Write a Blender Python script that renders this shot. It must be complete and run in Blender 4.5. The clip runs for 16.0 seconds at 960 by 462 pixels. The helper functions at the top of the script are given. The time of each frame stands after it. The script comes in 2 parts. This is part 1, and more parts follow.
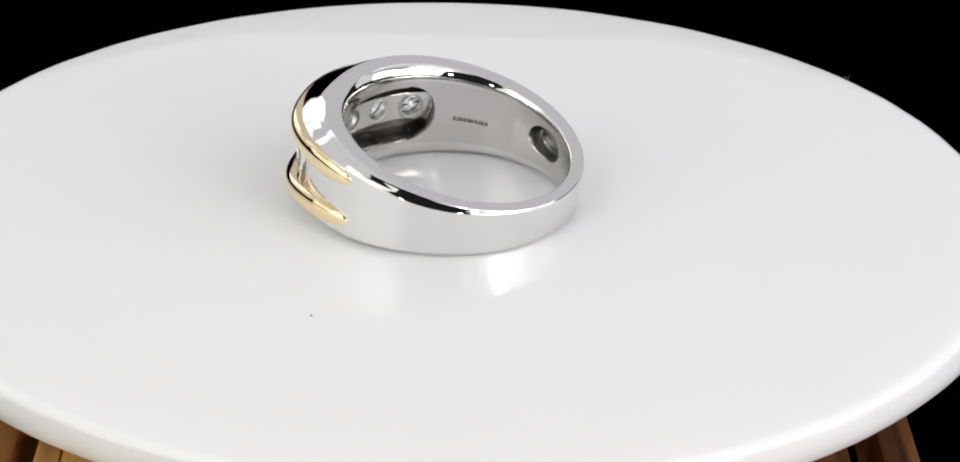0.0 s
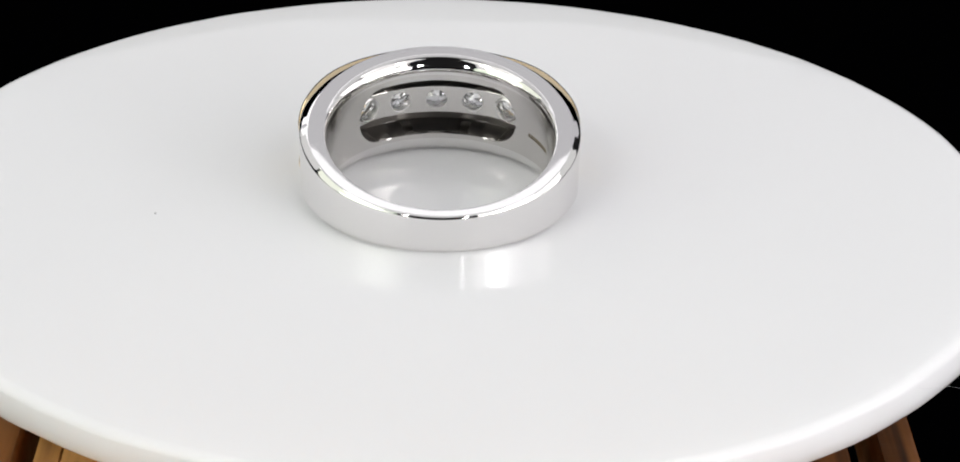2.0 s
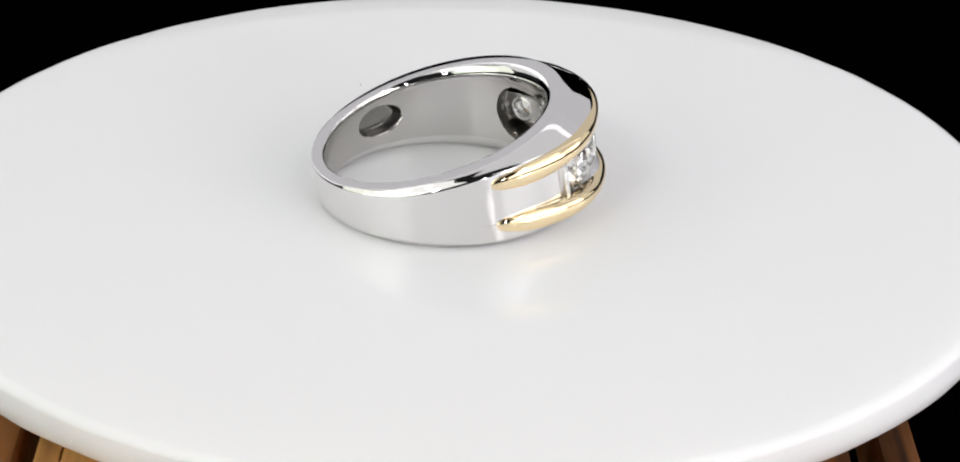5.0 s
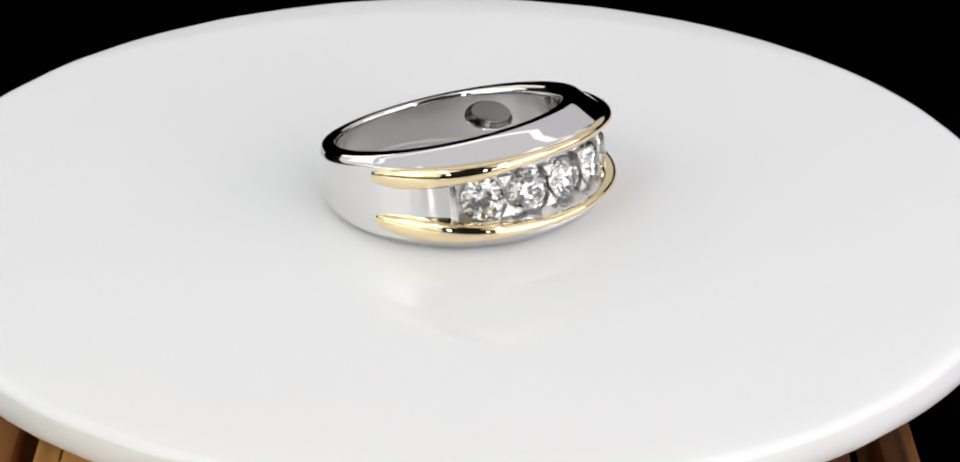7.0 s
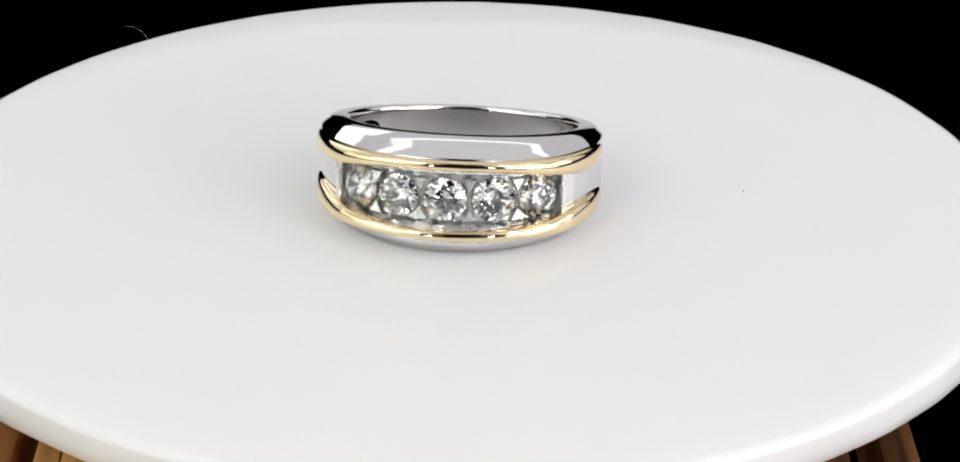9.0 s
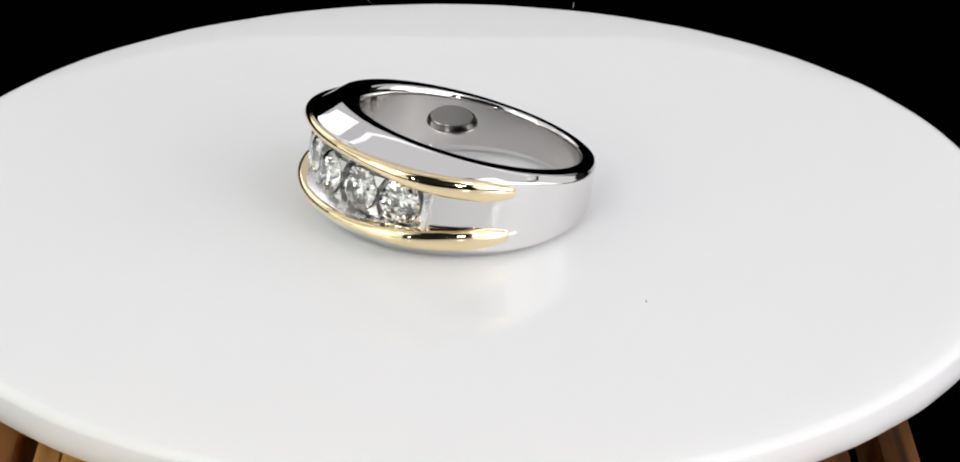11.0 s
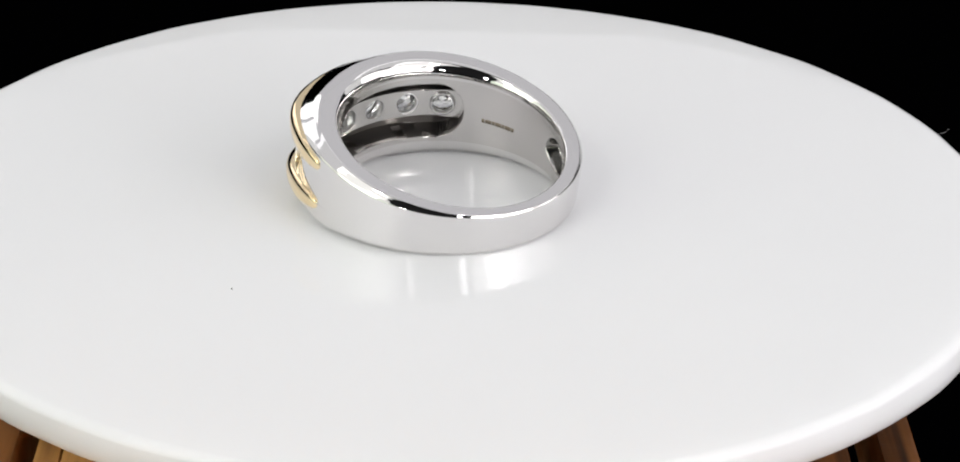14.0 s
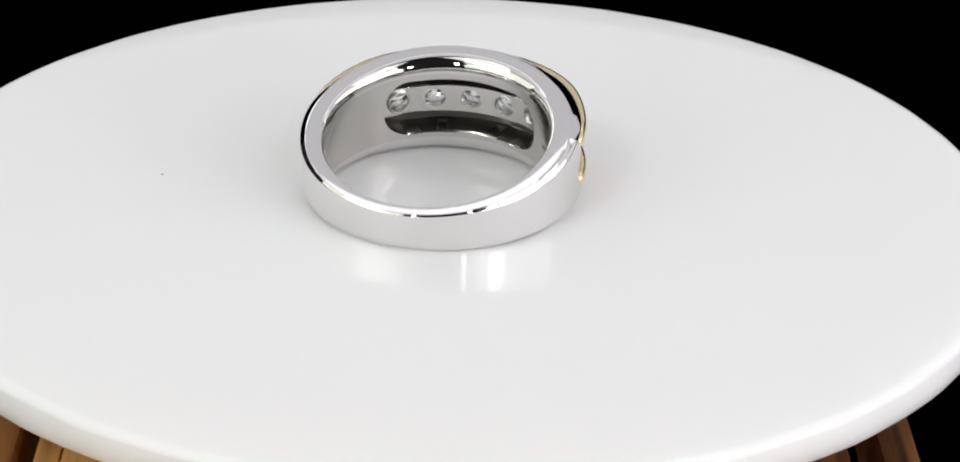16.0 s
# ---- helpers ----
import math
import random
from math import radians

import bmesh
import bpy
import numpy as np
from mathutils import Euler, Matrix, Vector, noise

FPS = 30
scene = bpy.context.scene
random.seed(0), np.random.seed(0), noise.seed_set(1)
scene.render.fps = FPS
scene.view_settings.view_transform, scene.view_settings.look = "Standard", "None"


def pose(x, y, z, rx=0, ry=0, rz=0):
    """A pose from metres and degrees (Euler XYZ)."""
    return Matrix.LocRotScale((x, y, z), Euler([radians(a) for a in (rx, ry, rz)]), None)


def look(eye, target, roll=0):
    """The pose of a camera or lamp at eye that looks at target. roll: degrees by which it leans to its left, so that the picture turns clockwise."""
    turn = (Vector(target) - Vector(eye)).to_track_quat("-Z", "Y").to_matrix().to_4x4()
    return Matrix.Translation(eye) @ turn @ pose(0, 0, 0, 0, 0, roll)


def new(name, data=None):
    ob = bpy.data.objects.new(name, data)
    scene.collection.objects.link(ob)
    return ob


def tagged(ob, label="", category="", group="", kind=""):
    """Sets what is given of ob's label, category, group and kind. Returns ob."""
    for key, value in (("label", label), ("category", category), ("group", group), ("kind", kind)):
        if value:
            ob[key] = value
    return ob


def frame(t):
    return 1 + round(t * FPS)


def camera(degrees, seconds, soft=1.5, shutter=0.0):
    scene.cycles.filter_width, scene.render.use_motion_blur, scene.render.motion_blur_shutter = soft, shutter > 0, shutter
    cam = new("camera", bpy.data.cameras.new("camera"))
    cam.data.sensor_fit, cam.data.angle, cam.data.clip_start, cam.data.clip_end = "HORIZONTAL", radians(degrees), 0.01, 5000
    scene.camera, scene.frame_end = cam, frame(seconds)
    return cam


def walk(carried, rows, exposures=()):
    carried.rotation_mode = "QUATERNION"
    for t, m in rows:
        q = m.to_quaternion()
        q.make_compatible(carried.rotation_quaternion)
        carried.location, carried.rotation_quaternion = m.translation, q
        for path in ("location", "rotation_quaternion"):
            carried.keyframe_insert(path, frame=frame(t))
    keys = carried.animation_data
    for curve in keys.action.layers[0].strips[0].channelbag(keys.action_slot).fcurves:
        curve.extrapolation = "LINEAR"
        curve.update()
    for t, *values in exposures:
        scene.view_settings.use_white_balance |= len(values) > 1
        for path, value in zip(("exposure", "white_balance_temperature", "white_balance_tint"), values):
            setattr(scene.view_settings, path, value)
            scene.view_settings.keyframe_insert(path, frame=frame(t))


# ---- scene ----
# A two-tone ring with five stones turns on a white glossy turntable before a black ground.
MM = 0.001
SPIN = -26.997          # degrees a second, clockwise from above
FACING = 8.7            # the moment at which the ring shows its stones to the camera

# ---- camera ----
cam = camera(21.45, 16.0, soft=1.8)
EYE = Vector((0.0, -176.06, 82.82)) * MM
AIM = EYE + Vector((0.011728, 0.899304, -0.437167))
walk(cam, [(0.0, look(EYE, AIM, 0.90)), (16.0, look(EYE, AIM, 0.90))])

# ---- light: black studio, soft boxes above ----
world = bpy.data.worlds.new("studio_dark")
scene.world = world
world.use_nodes = True
world.node_tree.nodes["Background"].inputs["Color"].default_value = (0.012, 0.012, 0.0125, 1)
world.node_tree.nodes["Background"].inputs["Strength"].default_value = 1.0


POWER = 0.85            # one dial for all the lamps


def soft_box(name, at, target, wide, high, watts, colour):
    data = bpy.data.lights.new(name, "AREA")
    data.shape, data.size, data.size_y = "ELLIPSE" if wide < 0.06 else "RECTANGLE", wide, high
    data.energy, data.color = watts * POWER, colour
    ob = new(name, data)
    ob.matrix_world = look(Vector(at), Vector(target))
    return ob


soft_box("soft_box_left", (-0.36, -0.27, 0.50), (-0.06, -0.04, 0), 0.44, 0.40, 0.70, (1.0, 0.995, 0.965))
soft_box("soft_box_right", (0.36, -0.27, 0.50), (0.06, -0.04, 0), 0.44, 0.40, 0.70, (1.0, 0.98, 0.985))
soft_box("soft_box_top", (0.0, 0.08, 0.42), (0, 0.08, 0), 1.0, 0.33, 0.80, (0.985, 0.98, 1.0))
soft_box("soft_box_back", (0.0, 0.295, 0.27), (0, 0, 0), 0.80, 0.34, 0.59, (0.965, 0.955, 1.0))
soft_box("soft_box_corner", (-0.185, 0.28, 0.19), (0, 0, 0), 0.10, 0.18, 0.07, (1.0, 1.0, 1.0))
soft_box("soft_box_front_left", (-0.41, -0.31, 0.06), (0, 0, 0), 0.46, 0.15, 0.26, (0.90, 1.0, 0.83))
soft_box("soft_box_front_right", (0.40, -0.32, 0.06), (0, 0, 0), 0.46, 0.15, 0.60, (1.0, 0.97, 0.98))
soft_box("soft_box_low_right", (0.40, -0.13, 0.13), (0, 0, 0), 0.46, 0.26, 0.58, (1.0, 0.965, 0.985))
soft_box("soft_box_low_left", (-0.38, -0.14, 0.14), (0, 0, 0), 0.46, 0.28, 0.52, (0.96, 1.0, 0.88))
soft_box("soft_box_side", (0.44, 0.10, 0.17), (0, 0, 0), 0.34, 0.28, 0.25, (1.0, 1.0, 1.0))
soft_box("soft_box_side_left", (-0.46, 0.25, 0.25), (0, 0, 0), 0.34, 0.26, 0.24, (1.0, 1.0, 1.0))
soft_box("tent_panel_left", (-0.40, -0.33, 0.22), (0, 0, 0), 0.38, 0.24, 0.27, (1.0, 1.0, 0.98))
soft_box("tent_panel_right", (0.40, -0.33, 0.22), (0, 0, 0), 0.38, 0.24, 0.27, (1.0, 0.99, 0.99))
soft_box("small_lamp_right", (0.15, -0.15, 0.045), (0.022, -0.03, 0), 0.05, 0.035, 0.065, (1.0, 0.97, 0.985))
soft_box("key_lamp", (0.25, -0.385, 0.195), (0, 0, 0), 0.045, 0.025, 0.08, (1.0, 0.99, 0.97))
# five unseen small lamps, added to brighten the stones and make them sparkle
soft_box("sparkle_lamp", (-0.22, -0.30, 0.36), (0, 0, 0), 0.03, 0.03, 0.12, (1.0, 1.0, 1.0))
soft_box("sparkle_front_left", (-0.17, -0.42, 0.11), (0, 0, 0), 0.035, 0.035, 0.15, (1.0, 1.0, 1.0))
soft_box("sparkle_front_right", (0.15, -0.43, 0.10), (0, 0, 0), 0.035, 0.035, 0.15, (1.0, 1.0, 1.0))
soft_box("sparkle_spot_left", (-0.23, -0.27, 0.36), (0, 0, 0), 0.05, 0.05, 0.16, (1.0, 1.0, 1.0))
soft_box("sparkle_spot_right", (0.22, -0.27, 0.40), (0, 0, 0), 0.05, 0.05, 0.16, (1.0, 1.0, 1.0))


# ---- materials ----
def material(name):
    m = bpy.data.materials.new(name)
    m.use_nodes = True
    return m, m.node_tree.nodes, m.node_tree.links, m.node_tree.nodes["Principled BSDF"]


def wear(m, nodes, links, shader, scale, low, high, bump, fine):
    """Roughness that varies between low and high, and fine relief."""
    where = nodes.new("ShaderNodeTexCoord")
    n = nodes.new("ShaderNodeTexNoise")
    n.inputs["Scale"].default_value, n.inputs["Detail"].default_value = scale, 6
    links.new(where.outputs["Object"], n.inputs["Vector"])
    r = nodes.new("ShaderNodeMapRange")
    r.inputs["From Min"].default_value, r.inputs["From Max"].default_value = 0.3, 0.7
    r.inputs["To Min"].default_value, r.inputs["To Max"].default_value = low, high
    links.new(n.outputs["Fac"], r.inputs["Value"])
    links.new(r.outputs["Result"], shader.inputs["Roughness"])
    if bump:
        f = nodes.new("ShaderNodeTexNoise")
        f.inputs["Scale"].default_value, f.inputs["Detail"].default_value = fine, 4
        links.new(where.outputs["Object"], f.inputs["Vector"])
        b = nodes.new("ShaderNodeBump")
        b.inputs["Strength"].default_value, b.inputs["Distance"].default_value = bump, 0.00005
        links.new(f.outputs["Fac"], b.inputs["Height"])
        links.new(b.outputs["Normal"], shader.inputs["Normal"])
    return where


def polished(name, colour, low, high, bump=0.012):
    m, nodes, links, s = material(name)
    s.inputs["Base Color"].default_value = (*colour, 1)
    s.inputs["Metallic"].default_value = 1.0
    wear(m, nodes, links, s, 900, low, high, bump, 2500)
    return m


WHITE_GOLD = polished("polished_white_gold", (0.845, 0.83, 0.82), 0.025, 0.07)
SATIN_GOLD = polished("satin_white_gold", (0.81, 0.795, 0.79), 0.08, 0.13, 0.02)
CHANNEL_GOLD = polished("bright_channel_white_gold", (0.93, 0.92, 0.91), 0.22, 0.34)
# a little darker and warmer than the outer wall
BORE_GOLD = polished("darker_bore_white_gold", (0.71, 0.69, 0.67), 0.13, 0.22, 0.02)
YELLOW_GOLD = polished("polished_yellow_gold", (0.95, 0.78, 0.50), 0.04, 0.09)
# metals of the bore recesses, with shade and dark reflections put into the colour
SHADED_SLOT = polished("shaded_slot_metal", (0.19, 0.18, 0.17), 0.28, 0.42, 0.05)
SHADED_HOLE = polished("shaded_hole_metal", (0.32, 0.31, 0.30), 0.12, 0.22, 0.05)
BLACKENED = polished("blackened_engraving", (0.27, 0.23, 0.17), 0.4, 0.6, 0)

DIAMOND, nodes, links, s = material("clear_diamond")
s.inputs["Base Color"].default_value = (1, 1, 1, 1)
s.inputs["Roughness"].default_value = 0.0
s.inputs["IOR"].default_value = 2.4
s.inputs["Transmission Weight"].default_value = 1.0

PORCELAIN, nodes, links, s = material("white_glossy_acrylic")
where = wear(PORCELAIN, nodes, links, s, 60, 0.008, 0.022, 0.0, 0)
n = nodes.new("ShaderNodeTexNoise")
n.inputs["Scale"].default_value, n.inputs["Detail"].default_value = 35, 5
links.new(where.outputs["Object"], n.inputs["Vector"])
mix = nodes.new("ShaderNodeMix")
mix.data_type = "RGBA"
mix.inputs[6].default_value, mix.inputs[7].default_value = (0.86, 0.867, 0.878, 1), (0.882, 0.888, 0.896, 1)
links.new(n.outputs["Fac"], mix.inputs[0])
links.new(mix.outputs[2], s.inputs["Base Color"])
s.inputs["IOR"].default_value = 1.33
s.inputs["Subsurface Weight"].default_value = 0.8
s.inputs["Subsurface Radius"].default_value = (1.0, 1.0, 1.0)
s.inputs["Subsurface Scale"].default_value = 0.003

def wood(name, dark, light):
    m, nodes, links, s = material(name)
    where = wear(m, nodes, links, s, 300, 0.35, 0.55, 0.3, 900)
    stretch = nodes.new("ShaderNodeMapping")
    stretch.inputs["Scale"].default_value = (900, 25, 900)
    links.new(where.outputs["Object"], stretch.inputs["Vector"])
    n = nodes.new("ShaderNodeTexNoise")
    n.inputs["Scale"].default_value, n.inputs["Detail"].default_value = 1.0, 6
    links.new(stretch.outputs["Vector"], n.inputs["Vector"])
    info = nodes.new("ShaderNodeObjectInfo")
    add = nodes.new("ShaderNodeMath")
    add.operation = "MULTIPLY_ADD"
    add.inputs[1].default_value, add.inputs[2].default_value = 0.35, -0.12
    links.new(info.outputs["Random"], add.inputs[0])
    total = nodes.new("ShaderNodeMath")
    links.new(n.outputs["Fac"], total.inputs[0])
    links.new(add.outputs[0], total.inputs[1])
    ramp = nodes.new("ShaderNodeValToRGB")
    ramp.color_ramp.elements[0].position, ramp.color_ramp.elements[0].color = 0.3, dark
    ramp.color_ramp.elements[1].position, ramp.color_ramp.elements[1].color = 0.75, light
    links.new(total.outputs[0], ramp.inputs["Fac"])
    links.new(ramp.outputs["Color"], s.inputs["Base Color"])
    return m


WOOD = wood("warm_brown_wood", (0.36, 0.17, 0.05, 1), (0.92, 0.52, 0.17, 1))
# the same wood darker: half and full shade put into the colour
HALF_SHADED_WOOD = wood("wood_in_half_shade", (0.05, 0.018, 0.006, 1), (0.36, 0.15, 0.045, 1))
SHADED_WOOD = wood("wood_in_shade", (0.025, 0.008, 0.003, 1), (0.34, 0.13, 0.035, 1))

VELVET, nodes, links, s = material("black_velvet")
s.inputs["Base Color"].default_value = (0.0004, 0.0004, 0.0005, 1)
wear(VELVET, nodes, links, s, 400, 0.85, 1.0, 0.3, 3000)
s.inputs["Specular IOR Level"].default_value = 0.0
DARK_METAL, nodes, links, s = material("dark_plastic")
s.inputs["Base Color"].default_value = (0.015, 0.015, 0.016, 1)
wear(DARK_METAL, nodes, links, s, 300, 0.3, 0.5, 0.1, 2000)
DUST, nodes, links, s = material("grey_dust")
s.inputs["Base Color"].default_value = (0.16, 0.155, 0.15, 1)
wear(DUST, nodes, links, s, 4000, 0.7, 0.95, 0.0, 0)
LINT, nodes, links, s = material("grey_lint")
s.inputs["Base Color"].default_value = (0.80, 0.81, 0.83, 1)
wear(LINT, nodes, links, s, 4000, 0.7, 0.95, 0.0, 0)


# ---- building helpers ----
def mesh_from(name, bm, mat, smooth=True, angle=None):
    bmesh.ops.recalc_face_normals(bm, faces=bm.faces)
    me = bpy.data.meshes.new(name)
    bm.to_mesh(me)
    bm.free()
    me.materials.append(mat)
    for p in me.polygons:
        p.use_smooth = smooth
    if angle:
        me.set_sharp_from_angle(angle=radians(angle))
    return me


def part(name, bm, mat, parent, label="", smooth=True, angle=None):
    ob = new(name, mesh_from(name, bm, mat, smooth, angle))
    ob.parent = parent
    return tagged(ob, label)


def box(bm, x0, x1, y0, y1, z0, z1, bevel=0.0):
    c = bmesh.ops.create_cube(bm, size=1.0, matrix=Matrix.Translation(((x0 + x1) / 2, (y0 + y1) / 2, (z0 + z1) / 2)) @ Matrix.Diagonal((x1 - x0, y1 - y0, z1 - z0, 1)))
    if bevel:
        edges = list({e for v in c["verts"] for e in v.link_edges})
        bmesh.ops.bevel(bm, geom=edges, offset=bevel, segments=2, affect="EDGES", profile=0.6)


def lathe(bm, profile, n, wobble=0.0):
    """Turns a profile of (radius, height) round z; closed at the axis where the radius is nought."""
    rings = []
    for r, z in profile:
        if r < 1e-9:
            rings.append([bm.verts.new((0, 0, z))])
            continue
        ring = []
        for i in range(n):
            a = 2 * math.pi * i / n
            k = r + (wobble * noise.noise((9 * math.cos(a), 9 * math.sin(a), z * 500)) if r > 0.04 else 0)
            ring.append(bm.verts.new((k * math.cos(a), k * math.sin(a), z)))
        rings.append(ring)
    for p, q in zip(rings, rings[1:]):
        for i in range(n):
            j = (i + 1) % n
            loop = [p[i % len(p)], p[j % len(p)], q[j % len(q)], q[i % len(q)]]
            loop = [v for k, v in enumerate(loop) if v not in loop[:k]]
            bm.faces.new(loop)


def smoothstep(a, b, x):
    k = min(1.0, max(0.0, (x - a) / (b - a)))
    return k * k * (3 - 2 * k)


# ---- setting ----
bm = bmesh.new()
box(bm, -1.5, 1.5, -1.5, 1.5, -0.09, -0.05)
ground = new("ground", mesh_from("ground", bm, VELVET, False))
tagged(ground, "black velvet cloth under the wooden stand", "ground", kind="structure")
bm = bmesh.new()
box(bm, -1.5, 1.5, 1.5, 1.54, -0.09, 1.6)
wall = new("wall_north", mesh_from("wall_north", bm, VELVET, False))
tagged(wall, "plain black velvet backdrop behind the turntable", "backdrop", kind="structure")

# ---- slatted wooden stand ----
TOP = -9.0 * MM
SLATS = [(-33.3, -30.4), (-28.9, -27.08), (-27.0, -24.2)] + [(-23.2 + 3.1 * k, -21.1 + 3.1 * k) for k in range(15)] + [(25.7, 28.3), (30.6, 33.2)]


def wooden_stand():
    base = tagged(new("wooden_stand"), "slatted warm brown wooden stand under the turntable", "stand")
    base.location = (0, 0, -0.05)
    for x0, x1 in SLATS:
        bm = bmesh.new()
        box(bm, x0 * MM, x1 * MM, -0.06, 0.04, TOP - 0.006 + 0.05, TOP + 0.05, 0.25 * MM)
        # right-hand slats and the leftmost one carry shade in their colour
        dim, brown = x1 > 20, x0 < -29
        part("slat", bm, SHADED_WOOD if dim else HALF_SHADED_WOOD if brown else WOOD, base, "wooden slat with shade put into its darker colour" if dim or brown else "", True, 40)
    for y0, y1 in ((-0.05, -0.04), (0.02, 0.03)):
        bm = bmesh.new()
        box(bm, SLATS[0][0] * MM, SLATS[-1][1] * MM, y0, y1, 0.0, TOP - 0.006 + 0.05, 0.5 * MM)
        # shaded wood here keeps the gaps between the slats dark
        part("cross_rail", bm, SHADED_WOOD, base, "", True, 40)
    return base


wooden_stand()

# ---- turntable ----
RAISE = 0.35            # height of the white surface, mm
DISC = 42.5 * MM
OFF = Vector((-0.411, -0.109)) * MM


def turntable():
    table = tagged(new("turntable"), "round white glossy turntable disc that turns on its hub", "turntable")
    bm = bmesh.new()
    h, r, top = 2.08 * MM, DISC, RAISE * MM
    prof = [(0, top), (r * 0.3, top), (r * 0.6, top), (r * 0.9, top), (r - 0.9 * MM, top)]
    prof += [(r - 0.9 * MM * (1 - math.sin(k * math.pi / 20)), top - 0.55 * MM * (1 - math.cos(k * math.pi / 20))) for k in range(1, 11)]
    prof += [(r + 0.1 * MM, -1.2 * MM), (r + 0.15 * MM, -1.8 * MM), (r + 0.02 * MM, -h), (r * 0.5, -h), (0, -h)]
    lathe(bm, prof, 720, 0.10 * MM)
    bmesh.ops.translate(bm, verts=bm.verts, vec=(OFF.x, OFF.y, 0))
    tilt = (math.tan(radians(-0.179)), math.tan(radians(-0.270)))
    for v in bm.verts:
        v.co.z += tilt[0] * v.co.x + tilt[1] * v.co.y
    part("platter", bm, PORCELAIN, table, "", True, 50)
    bm = bmesh.new()
    lathe(bm, [(0, TOP), (0.016, TOP), (0.017, TOP + 0.0008), (0.017, -2.6 * MM), (0.016, -2.1 * MM), (0, -2.1 * MM)], 96)
    part("hub", bm, DARK_METAL, table, "dark plastic hub", True, 40)
    return table


TURNTABLE = turntable()

# ---- ring ----
SLOPE = 0.146
HALF = 3.08
TILT = math.degrees(math.atan(SLOPE))


def rim_height(r, a):
    return HALF + SLOPE * r * math.cos(a)


def bore(a):
    return 8.48 - 1.12 * math.cos(a)


def flat_inner(a):
    """Where the rounded lip of the bore meets the flat rim."""
    return 8.95 - 0.75 * math.cos(a) + 0.12 * math.cos(2 * a)


def flat_outer(a):
    """Where the flat rim meets the front facet or the back bevel."""
    return 9.12 + 1.45 * ((1 - math.cos(a)) / 2) ** 0.8


def shoulder(a):
    """How far the front stands out, 0 at the back to 1 at the stones."""
    return 1 - smoothstep(25, 92, abs(math.degrees(a)))


def rail_height(a):
    return 1.62 + 0.87 * math.cos(a)


def outer(a):
    """Radius of the outer wall, a little square at the shoulders."""
    return 10.65 + 0.52 * shoulder(a) + 0.30 * math.exp(-((abs(math.degrees(a)) - 44) / 17) ** 2)


def rail_depth(a):
    """How far the rails are let into the front, 0 at their tips to 1 at the stones."""
    return smoothstep(76, 30, abs(math.degrees(a)))


def stadium(u, v, half, r):
    """Distance to a lying stadium of that half length and end radius."""
    return math.hypot(max(abs(u) - (half - r), 0), v) - r


def bore_cut(a, z):
    """Depth of the recesses in the bore."""
    deg = math.degrees(a)
    d = stadium(7.9 * a, z + 0.05, 7.9 * radians(50.5), 2.3)
    bar = smoothstep(1.32, 1.18, abs(z))
    depth = (2.0 - 0.84 * bar) * smoothstep(0.09, -0.09, d)
    for side in (-118, 118):
        u = 8.6 * radians((deg - side + 180) % 360 - 180)
        d = (math.hypot(u / 1.85, (z - 0.25) / 1.15) - 1) * 1.4
        depth = max(depth, 1.0 * smoothstep(0.10, -0.30, d))
    return depth


STONES = [-38.4, -19.2, 0.0, 19.2, 38.4]
GIRDLE = 10.5


def in_seat(quad):
    """Whether a face lies in the hole drilled for a stone."""
    c = sum((v.co for v in quad), Vector()) / 4 / MM
    r = math.hypot(c.x, c.y)
    if c.y > 0 or r > 10.2 or r < 7.8 or abs(c.z) > 1.45:
        return False
    deg = math.degrees(math.atan2(c.x, -c.y))
    reach = 1.42 if r > 9.3 else 0.86
    return any(math.hypot(r * radians(deg - k), c.z) < reach for k in STONES)


def stone_seat():
    """The conical seat of a stone, along its axis from the girdle down to the bore."""
    bm = bmesh.new()
    lathe(bm, [(1.66 * MM, -0.10 * MM), (1.50 * MM, -0.20 * MM), (1.0 * MM, -1.05 * MM), (0.82 * MM, -1.80 * MM), (0.84 * MM, -1.92 * MM), (0.92 * MM, -1.94 * MM), (1.02 * MM, -1.86 * MM), (1.05 * MM, -1.60 * MM)], 40)
    return bm


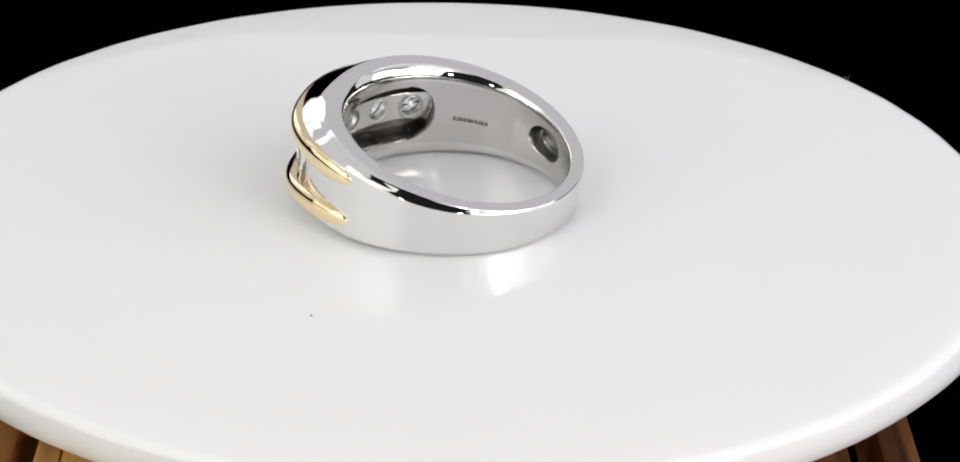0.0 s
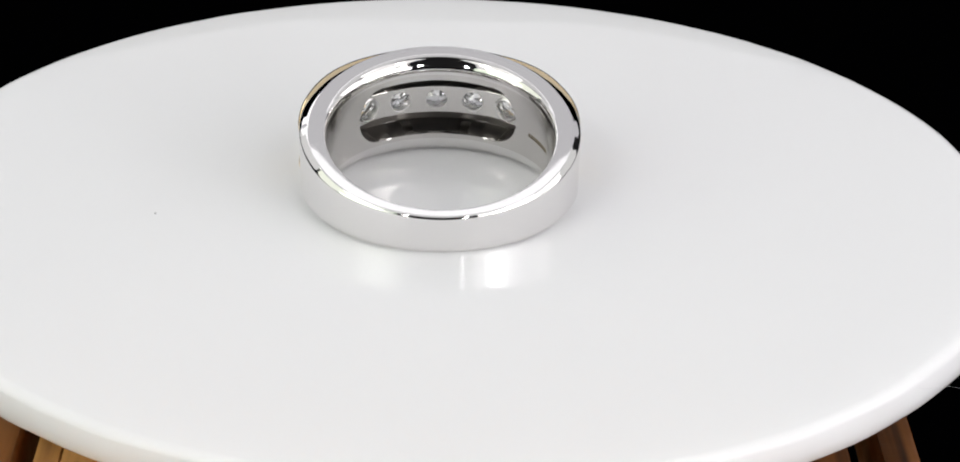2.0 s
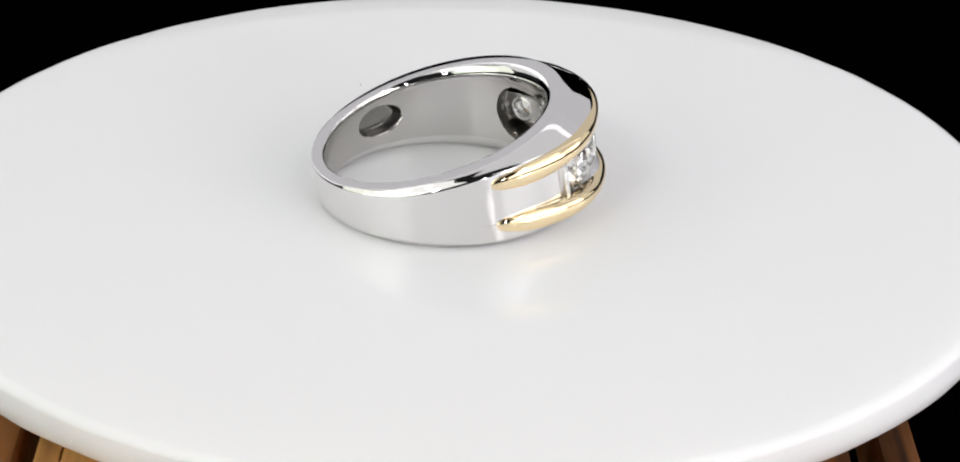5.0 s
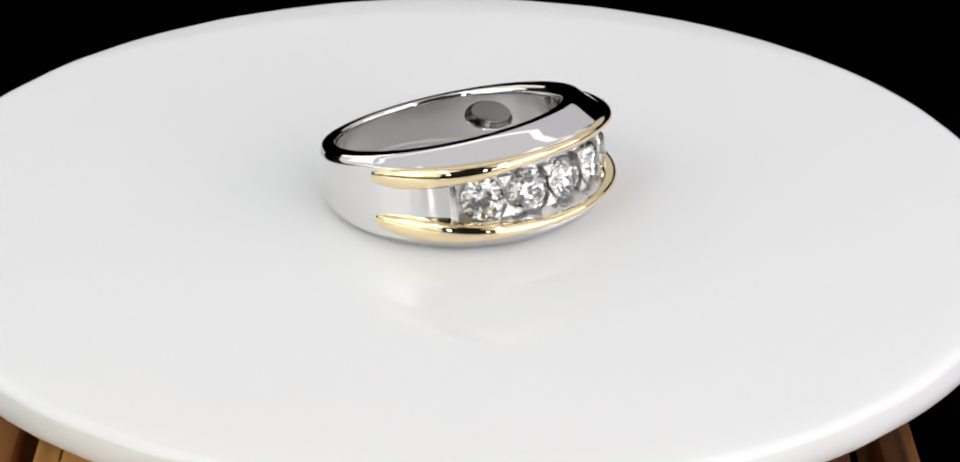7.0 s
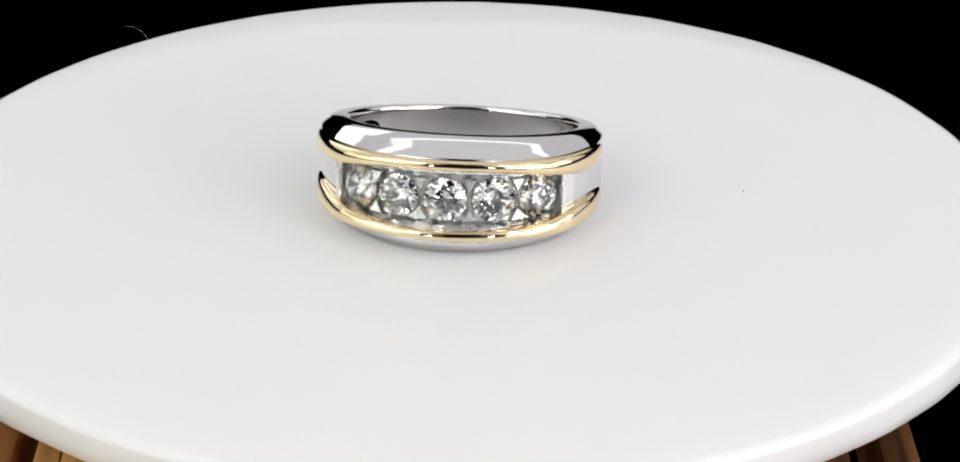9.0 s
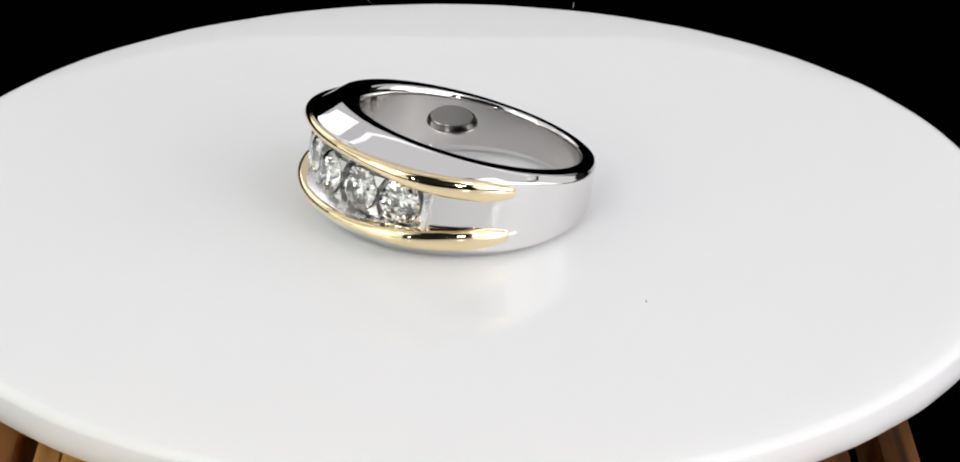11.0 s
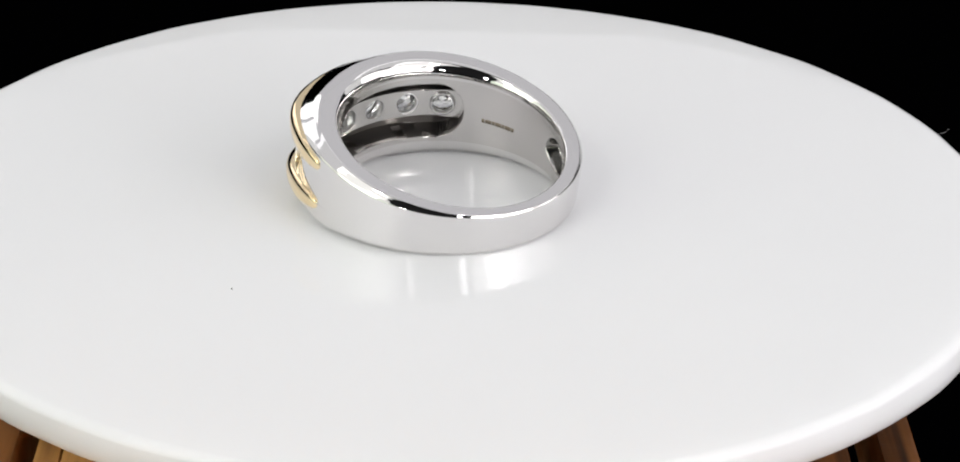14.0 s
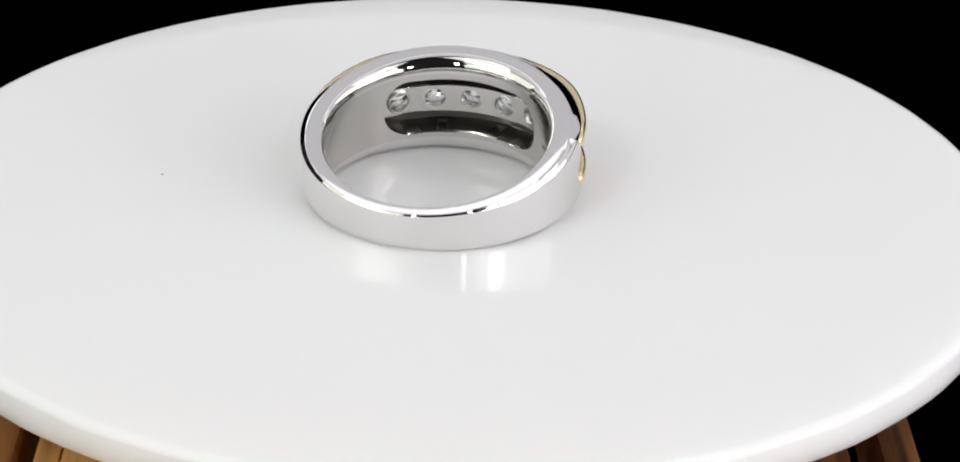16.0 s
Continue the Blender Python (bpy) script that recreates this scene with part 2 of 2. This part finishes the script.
def ring_body():
    n = 900
    cols = []
    for i in range(n):
        a = 2 * math.pi * i / n - math.pi
        deg = abs(math.degrees(a))
        ri, ro = bore(a), outer(a)
        re = flat_inner(a)
        lip = re - ri
        rk = min(flat_outer(a), ro - 0.13)
        front = rim_height(ro, a) - rail_height(a) - 0.58 + 0.20 * rail_depth(a) - 0.30 * smoothstep(38, 12, deg)
        drop = front + ((0.72 + 0.6 * smoothstep(88, 130, deg)) * (ro - rk) - front) * smoothstep(45, 88, deg)
        wi = rim_height(re, a)
        lipz = 0.40 + 1.0 * ((1 + math.cos(a)) / 2) ** 1.3
        pts = []
        zb = wi - lipz
        nb = 70
        for k in range(nb + 1):
            z = zb * (2 * k / nb - 1)
            pts.append((ri + bore_cut(a, z), z))
        soft = [(1 - math.cos(math.pi * k / 28), math.sin(math.pi * k / 28)) for k in range(1, 14)]
        for f, g in soft:
            pts.append((ri + lip * f, wi - lipz + lipz * g))
        upper = [(re, wi), (re + 0.02, rim_height(re + 0.02, a))]
        wo = rim_height(ro, a) - drop
        wk = rim_height(rk, a)
        upper += [(rk - 0.02, rim_height(rk - 0.02, a)), (rk + 0.03, wk - 0.01)]
        upper += [(rk + (ro - rk) * f, wk + (wo - wk) * f) for f in (0.3, 0.6, 0.9)]
        upper += [(ro - 0.01, wo - 0.03), (ro, wo - 0.10)]
        zr = rail_height(a)
        inside = smoothstep(50.9, 50.3, deg)
        low = 10.65
        for f in (0.0, 0.33, 0.66, 1.0):
            z = (wo - 0.12) + ((zr - 0.32) - (wo - 0.12)) * f
            upper.append((ro, z))
        # wall of the channel and its floor
        floor = low + (10.06 - low) * inside
        wall_z = zr - 0.45 + (1.66 - zr + 0.45) * inside
        for f in (0.1, 0.5, 0.9, 1.0):
            upper.append((ro + (floor - ro) * f, zr - 0.34 + (wall_z - zr + 0.34) * f))
        for k in range(24, 0, -1):
            upper.append((floor, wall_z * k / 24.5))
        pts += upper
        pts += [(r, -z) for r, z in reversed(upper)]
        for f, g in reversed(soft):
            pts.append((ri + lip * f, -(wi - lipz + lipz * g)))
        s, c = math.sin(a), -math.cos(a)
        cols.append([(r * s * MM, r * c * MM, z * MM) for r, z in pts])
    # the bore and the plain outer wall are satin, the rims and chamfers polished
    bm = bmesh.new()
    rings = [[bm.verts.new(p) for p in col] for col in cols]
    m = len(rings[0])
    first = nb + 1 + len(soft) + 9
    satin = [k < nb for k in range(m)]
    worn = [first <= k < m - len(soft) - 10 for k in range(m)]
    far = [abs(360 * i / n - 180) > 51.5 for i in range(n)]
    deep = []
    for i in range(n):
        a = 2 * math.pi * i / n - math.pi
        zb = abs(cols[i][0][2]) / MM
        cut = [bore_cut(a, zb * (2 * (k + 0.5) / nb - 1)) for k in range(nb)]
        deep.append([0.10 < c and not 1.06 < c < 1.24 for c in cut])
    for i in range(n):
        p, q = rings[i], rings[(i + 1) % n]
        for k in range(m):
            quad = (p[k], p[(k + 1) % m], q[(k + 1) % m], q[k])
            if in_seat(quad):
                continue
            face = bm.faces.new(quad)
            # recess faces are painted dark: 2 in the front slot, 3 in the back holes
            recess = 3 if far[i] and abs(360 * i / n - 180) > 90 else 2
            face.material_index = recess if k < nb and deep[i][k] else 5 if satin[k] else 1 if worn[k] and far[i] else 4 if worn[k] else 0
    return bm


def gold_rail(side):
    """A half-round wire that tapers to its tips."""
    bm = bmesh.new()
    n, m, reach = 220, 28, radians(84)
    rows = []
    for i in range(n + 1):
        u = 2 * i / n - 1
        k = math.copysign(1 - (1 - abs(u)) ** 2, u)
        a = reach * k
        taper = math.sqrt(max(0.0, 1 - abs(k) ** 40)) * (0.68 + 0.32 * smoothstep(1.0, 0.80, abs(k)))
        front = smoothstep(62, 12, abs(math.degrees(a)))
        wide, deep = (0.80 - 0.36 * front) * taper + 0.01, (0.44 + 0.40 * rail_depth(a)) * taper + 0.01
        r0, z0 = outer(a) - 0.05 - 0.40 * rail_depth(a), side * (rail_height(a) + (-0.12 + 0.32 * front if side > 0 else 0.02 + 0.06 * front)) + 0.32 * (1 - math.cos(a)) ** 1.4
        row = []
        for j in range(m):
            b = 2 * math.pi * j / m
            u, v = math.cos(b), math.sin(b)
            r = r0 + deep * math.copysign(abs(u) ** 0.75, u)
            z = z0 + wide * math.copysign(abs(v) ** 0.85, v)
            row.append(bm.verts.new((r * math.sin(a) * MM, -r * math.cos(a) * MM, z * MM)))
        rows.append(row)
    for p, q in zip(rows, rows[1:]):
        for j in range(m):
            bm.faces.new((p[j], p[(j + 1) % m], q[(j + 1) % m], q[j]))
    bm.faces.new(rows[0])
    bm.faces.new(list(reversed(rows[-1])))
    return bm


def brilliant(d):
    """A round brilliant, table up along z, girdle at nought."""
    R = d / 2
    table, crown, pav, gird = 0.56 * R, 0.30 * R, 0.86 * R, 0.035 * R

    def at(r, z, k):
        a = 2 * math.pi * k / 16
        return (r * math.cos(a), r * math.sin(a), z)
    pts = [at(table, gird + crown, k) for k in range(0, 16, 2)]
    pts += [at(0.80 * R, gird + 0.545 * crown, k) for k in range(1, 16, 2)]
    pts += [at(R, gird, k) for k in range(16)] + [at(R, -gird, k) for k in range(16)]
    pts += [at(0.24 * R, -gird - 0.78 * pav, k) for k in range(1, 16, 2)] + [(0, 0, -gird - pav)]
    bm = bmesh.new()
    v = [bm.verts.new(p) for p in pts]
    bmesh.ops.convex_hull(bm, input=v)
    bmesh.ops.dissolve_limit(bm, angle_limit=radians(1.0), verts=bm.verts, edges=bm.edges)
    return bm


def band_ring():
    ring = tagged(new("ring"), "white gold ring with two yellow gold rails and five diamonds", "ring")
    band = part("band", ring_body(), WHITE_GOLD, ring, "polished white gold band", True, 60)
    band.data.materials.append(SATIN_GOLD)
    band.data.materials.append(SHADED_SLOT)
    band.data.materials.append(SHADED_HOLE)
    band.data.materials.append(CHANNEL_GOLD)
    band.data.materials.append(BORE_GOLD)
    for side in (1, -1):
        part("gold_rail", gold_rail(side), YELLOW_GOLD, ring, "yellow gold rail")
    stone = mesh_from("diamond", brilliant(3.2 * MM), DIAMOND, False)
    seat = mesh_from("stone_seat", stone_seat(), CHANNEL_GOLD, True, 40)
    for k, deg in enumerate(STONES):
        a = radians(deg)
        out = Vector((math.sin(a), -math.cos(a), 0))
        ob = new("stone_seat", seat)
        ob.parent = ring
        ob.matrix_local = Matrix.Translation(out * GIRDLE * MM) @ out.to_track_quat("Z", "Y").to_matrix().to_4x4()
        ob = new("diamond", stone)
        ob.parent = ring
        a = radians(deg)
        out = Vector((math.sin(a), -math.cos(a), 0))
        ob.matrix_local = Matrix.Translation(out * GIRDLE * MM) @ out.to_track_quat("Z", "Y").to_matrix().to_4x4() @ pose(0, 0, 0, 0, 0, 37 * k)
        tagged(ob, "clear round brilliant diamond")
    # small walls at the two ends of the channel and bars between the stones
    for deg in (-49.6, 49.6):
        a = radians(deg)
        bm = bmesh.new()
        box(bm, -0.22 * MM, 0.22 * MM, -11.05 * MM, -9.6 * MM, -1.66 * MM, 1.66 * MM, 0.06 * MM)
        bmesh.ops.rotate(bm, verts=bm.verts, matrix=Matrix.Rotation(a, 3, "Z"))
        part("channel_end", bm, CHANNEL_GOLD, ring, "", True, 40)
    for deg in (-28.8, -9.6, 9.6, 28.8):
        for side in (1, -1):
            bm = bmesh.new()
            bmesh.ops.create_cone(bm, cap_ends=True, segments=3, radius1=0.64 * MM, radius2=0.56 * MM, depth=0.50 * MM,
                                  matrix=Matrix.Rotation(radians(deg), 4, "Z") @ Matrix.Translation((0, -10.54 * MM, side * 1.24 * MM)) @ Matrix.Rotation(radians(90), 4, "X") @ Matrix.Rotation(radians(180 if side > 0 else 0), 4, "Z"))
            part("prong", bm, CHANNEL_GOLD, ring, "", True, 40)
    # engraved mark inside the bore, worn to a row of plain bars
    for a0, a1 in [(-81.5 + 2.0 * k, -79.9 + 2.0 * k + (0.3 if k % 3 == 1 else 0)) for k in range(10)]:
        bm = bmesh.new()
        steps = 4
        rows = []
        for k in range(steps + 1):
            a = radians(a0 + (a1 - a0) * k / steps)
            r = bore(a) - 0.012
            rows.append([bm.verts.new((q * math.sin(a) * MM, -q * math.cos(a) * MM, z * MM)) for q, z in ((r, -0.58), (r, -0.24), (r + 0.05, -0.24), (r + 0.05, -0.58))])
        for p, q in zip(rows, rows[1:]):
            for j in range(4):
                bm.faces.new((p[j], p[(j + 1) % 4], q[(j + 1) % 4], q[j]))
        bm.faces.new(rows[0])
        bm.faces.new(list(reversed(rows[-1])))
        part("engraving", bm, BLACKENED, ring, "dark worn engraved bar")
    return ring


RING = band_ring()
RING_AT = pose(0.85 * MM, -0.18 * MM, (RAISE + HALF * math.cos(math.radians(TILT))) * MM, 0, 0, 1.4) @ pose(0, 0, 0, -TILT)


# ---- dust on the disc ----
def speck():
    bm = bmesh.new()
    bmesh.ops.create_icosphere(bm, subdivisions=2, radius=0.085 * MM)
    for v in bm.verts:
        v.co *= 0.75 + 0.5 * noise.noise(v.co * 9000)
        v.co.z = max(v.co.z, -0.06 * MM)
    ob = new("dust_speck", mesh_from("dust_speck", bm, DUST))
    return tagged(ob, "tiny grey dust speck lying on the white disc", "dust", "specks on the disc")


def lint(seed, length, curl):
    """A thin curled fibre that clings to the rim of the disc."""
    rnd = random.Random(seed)
    bm = bmesh.new()
    p, h, turn, rows = Vector((0, 0, 0)), 0.0, curl, []
    for k in range(15):
        turn += rnd.uniform(-0.06, 0.06)
        h += turn
        d = Vector((math.cos(h), math.sin(h), 0.35 * math.sin(k * 0.5 + seed)))
        side, up = Vector((-math.sin(h), math.cos(h), 0)), Vector((0, 0, 1))
        w = 0.009 * MM * (1 - 0.5 * k / 14)
        rows.append([bm.verts.new(p + side * w * a + up * w * b) for a, b in ((1, 0), (0, 1), (-1, 0), (0, -1))])
        p = p + d * length * MM / 14
    for a, b in zip(rows, rows[1:]):
        for j in range(4):
            bm.faces.new((a[j], a[(j + 1) % 4], b[(j + 1) % 4], b[j]))
    bm.faces.new(rows[0])
    bm.faces.new(rows[-1])
    ob = new("lint_fibre", mesh_from("lint_fibre", bm, LINT))
    return tagged(ob, "thin curled grey fibre clinging to the disc rim", "lint", "fibres on the rim")


DUST_AT = [(speck(), pose(22.2 * MM, 3.9 * MM, (RAISE + 0.16) * MM, 0, 0, 30))]
DUST_AT[0] = (DUST_AT[0][0], pose(0, 0, 0, 0, 0, SPIN * -FACING) @ DUST_AT[0][1])
for seed, deg, length, curl in ((3, -55, 4.6, 0.36), (5, 12, 3.6, -0.13), (8, 37, 1.6, 0.1)):
    DUST_AT.append((lint(seed, length, curl), pose(0, 0, 0, 0, 0, deg) @ pose(42.25 * MM + OFF.x * math.cos(radians(deg)) + OFF.y * math.sin(radians(deg)), 0, -0.3 * MM, 0, -12, -20 if curl > 0 else 15)))


# ---- what moves ----
def motions():
    rows_table, rows_ring = [], []
    for k in range(33):
        t = k * 0.5
        rows_table.append((t, pose(0, 0, 0, 0, 0, SPIN * t)))
        rows_ring.append((t, pose(0, 0, 0, 0, 0, SPIN * (t - FACING)) @ RING_AT))
    for ob, at in DUST_AT:
        walk(ob, [(k * 0.5, pose(0, 0, 0, 0, 0, SPIN * k * 0.5) @ at) for k in range(33)])
    walk(TURNTABLE, rows_table)
    walk(RING, rows_ring)


motions()
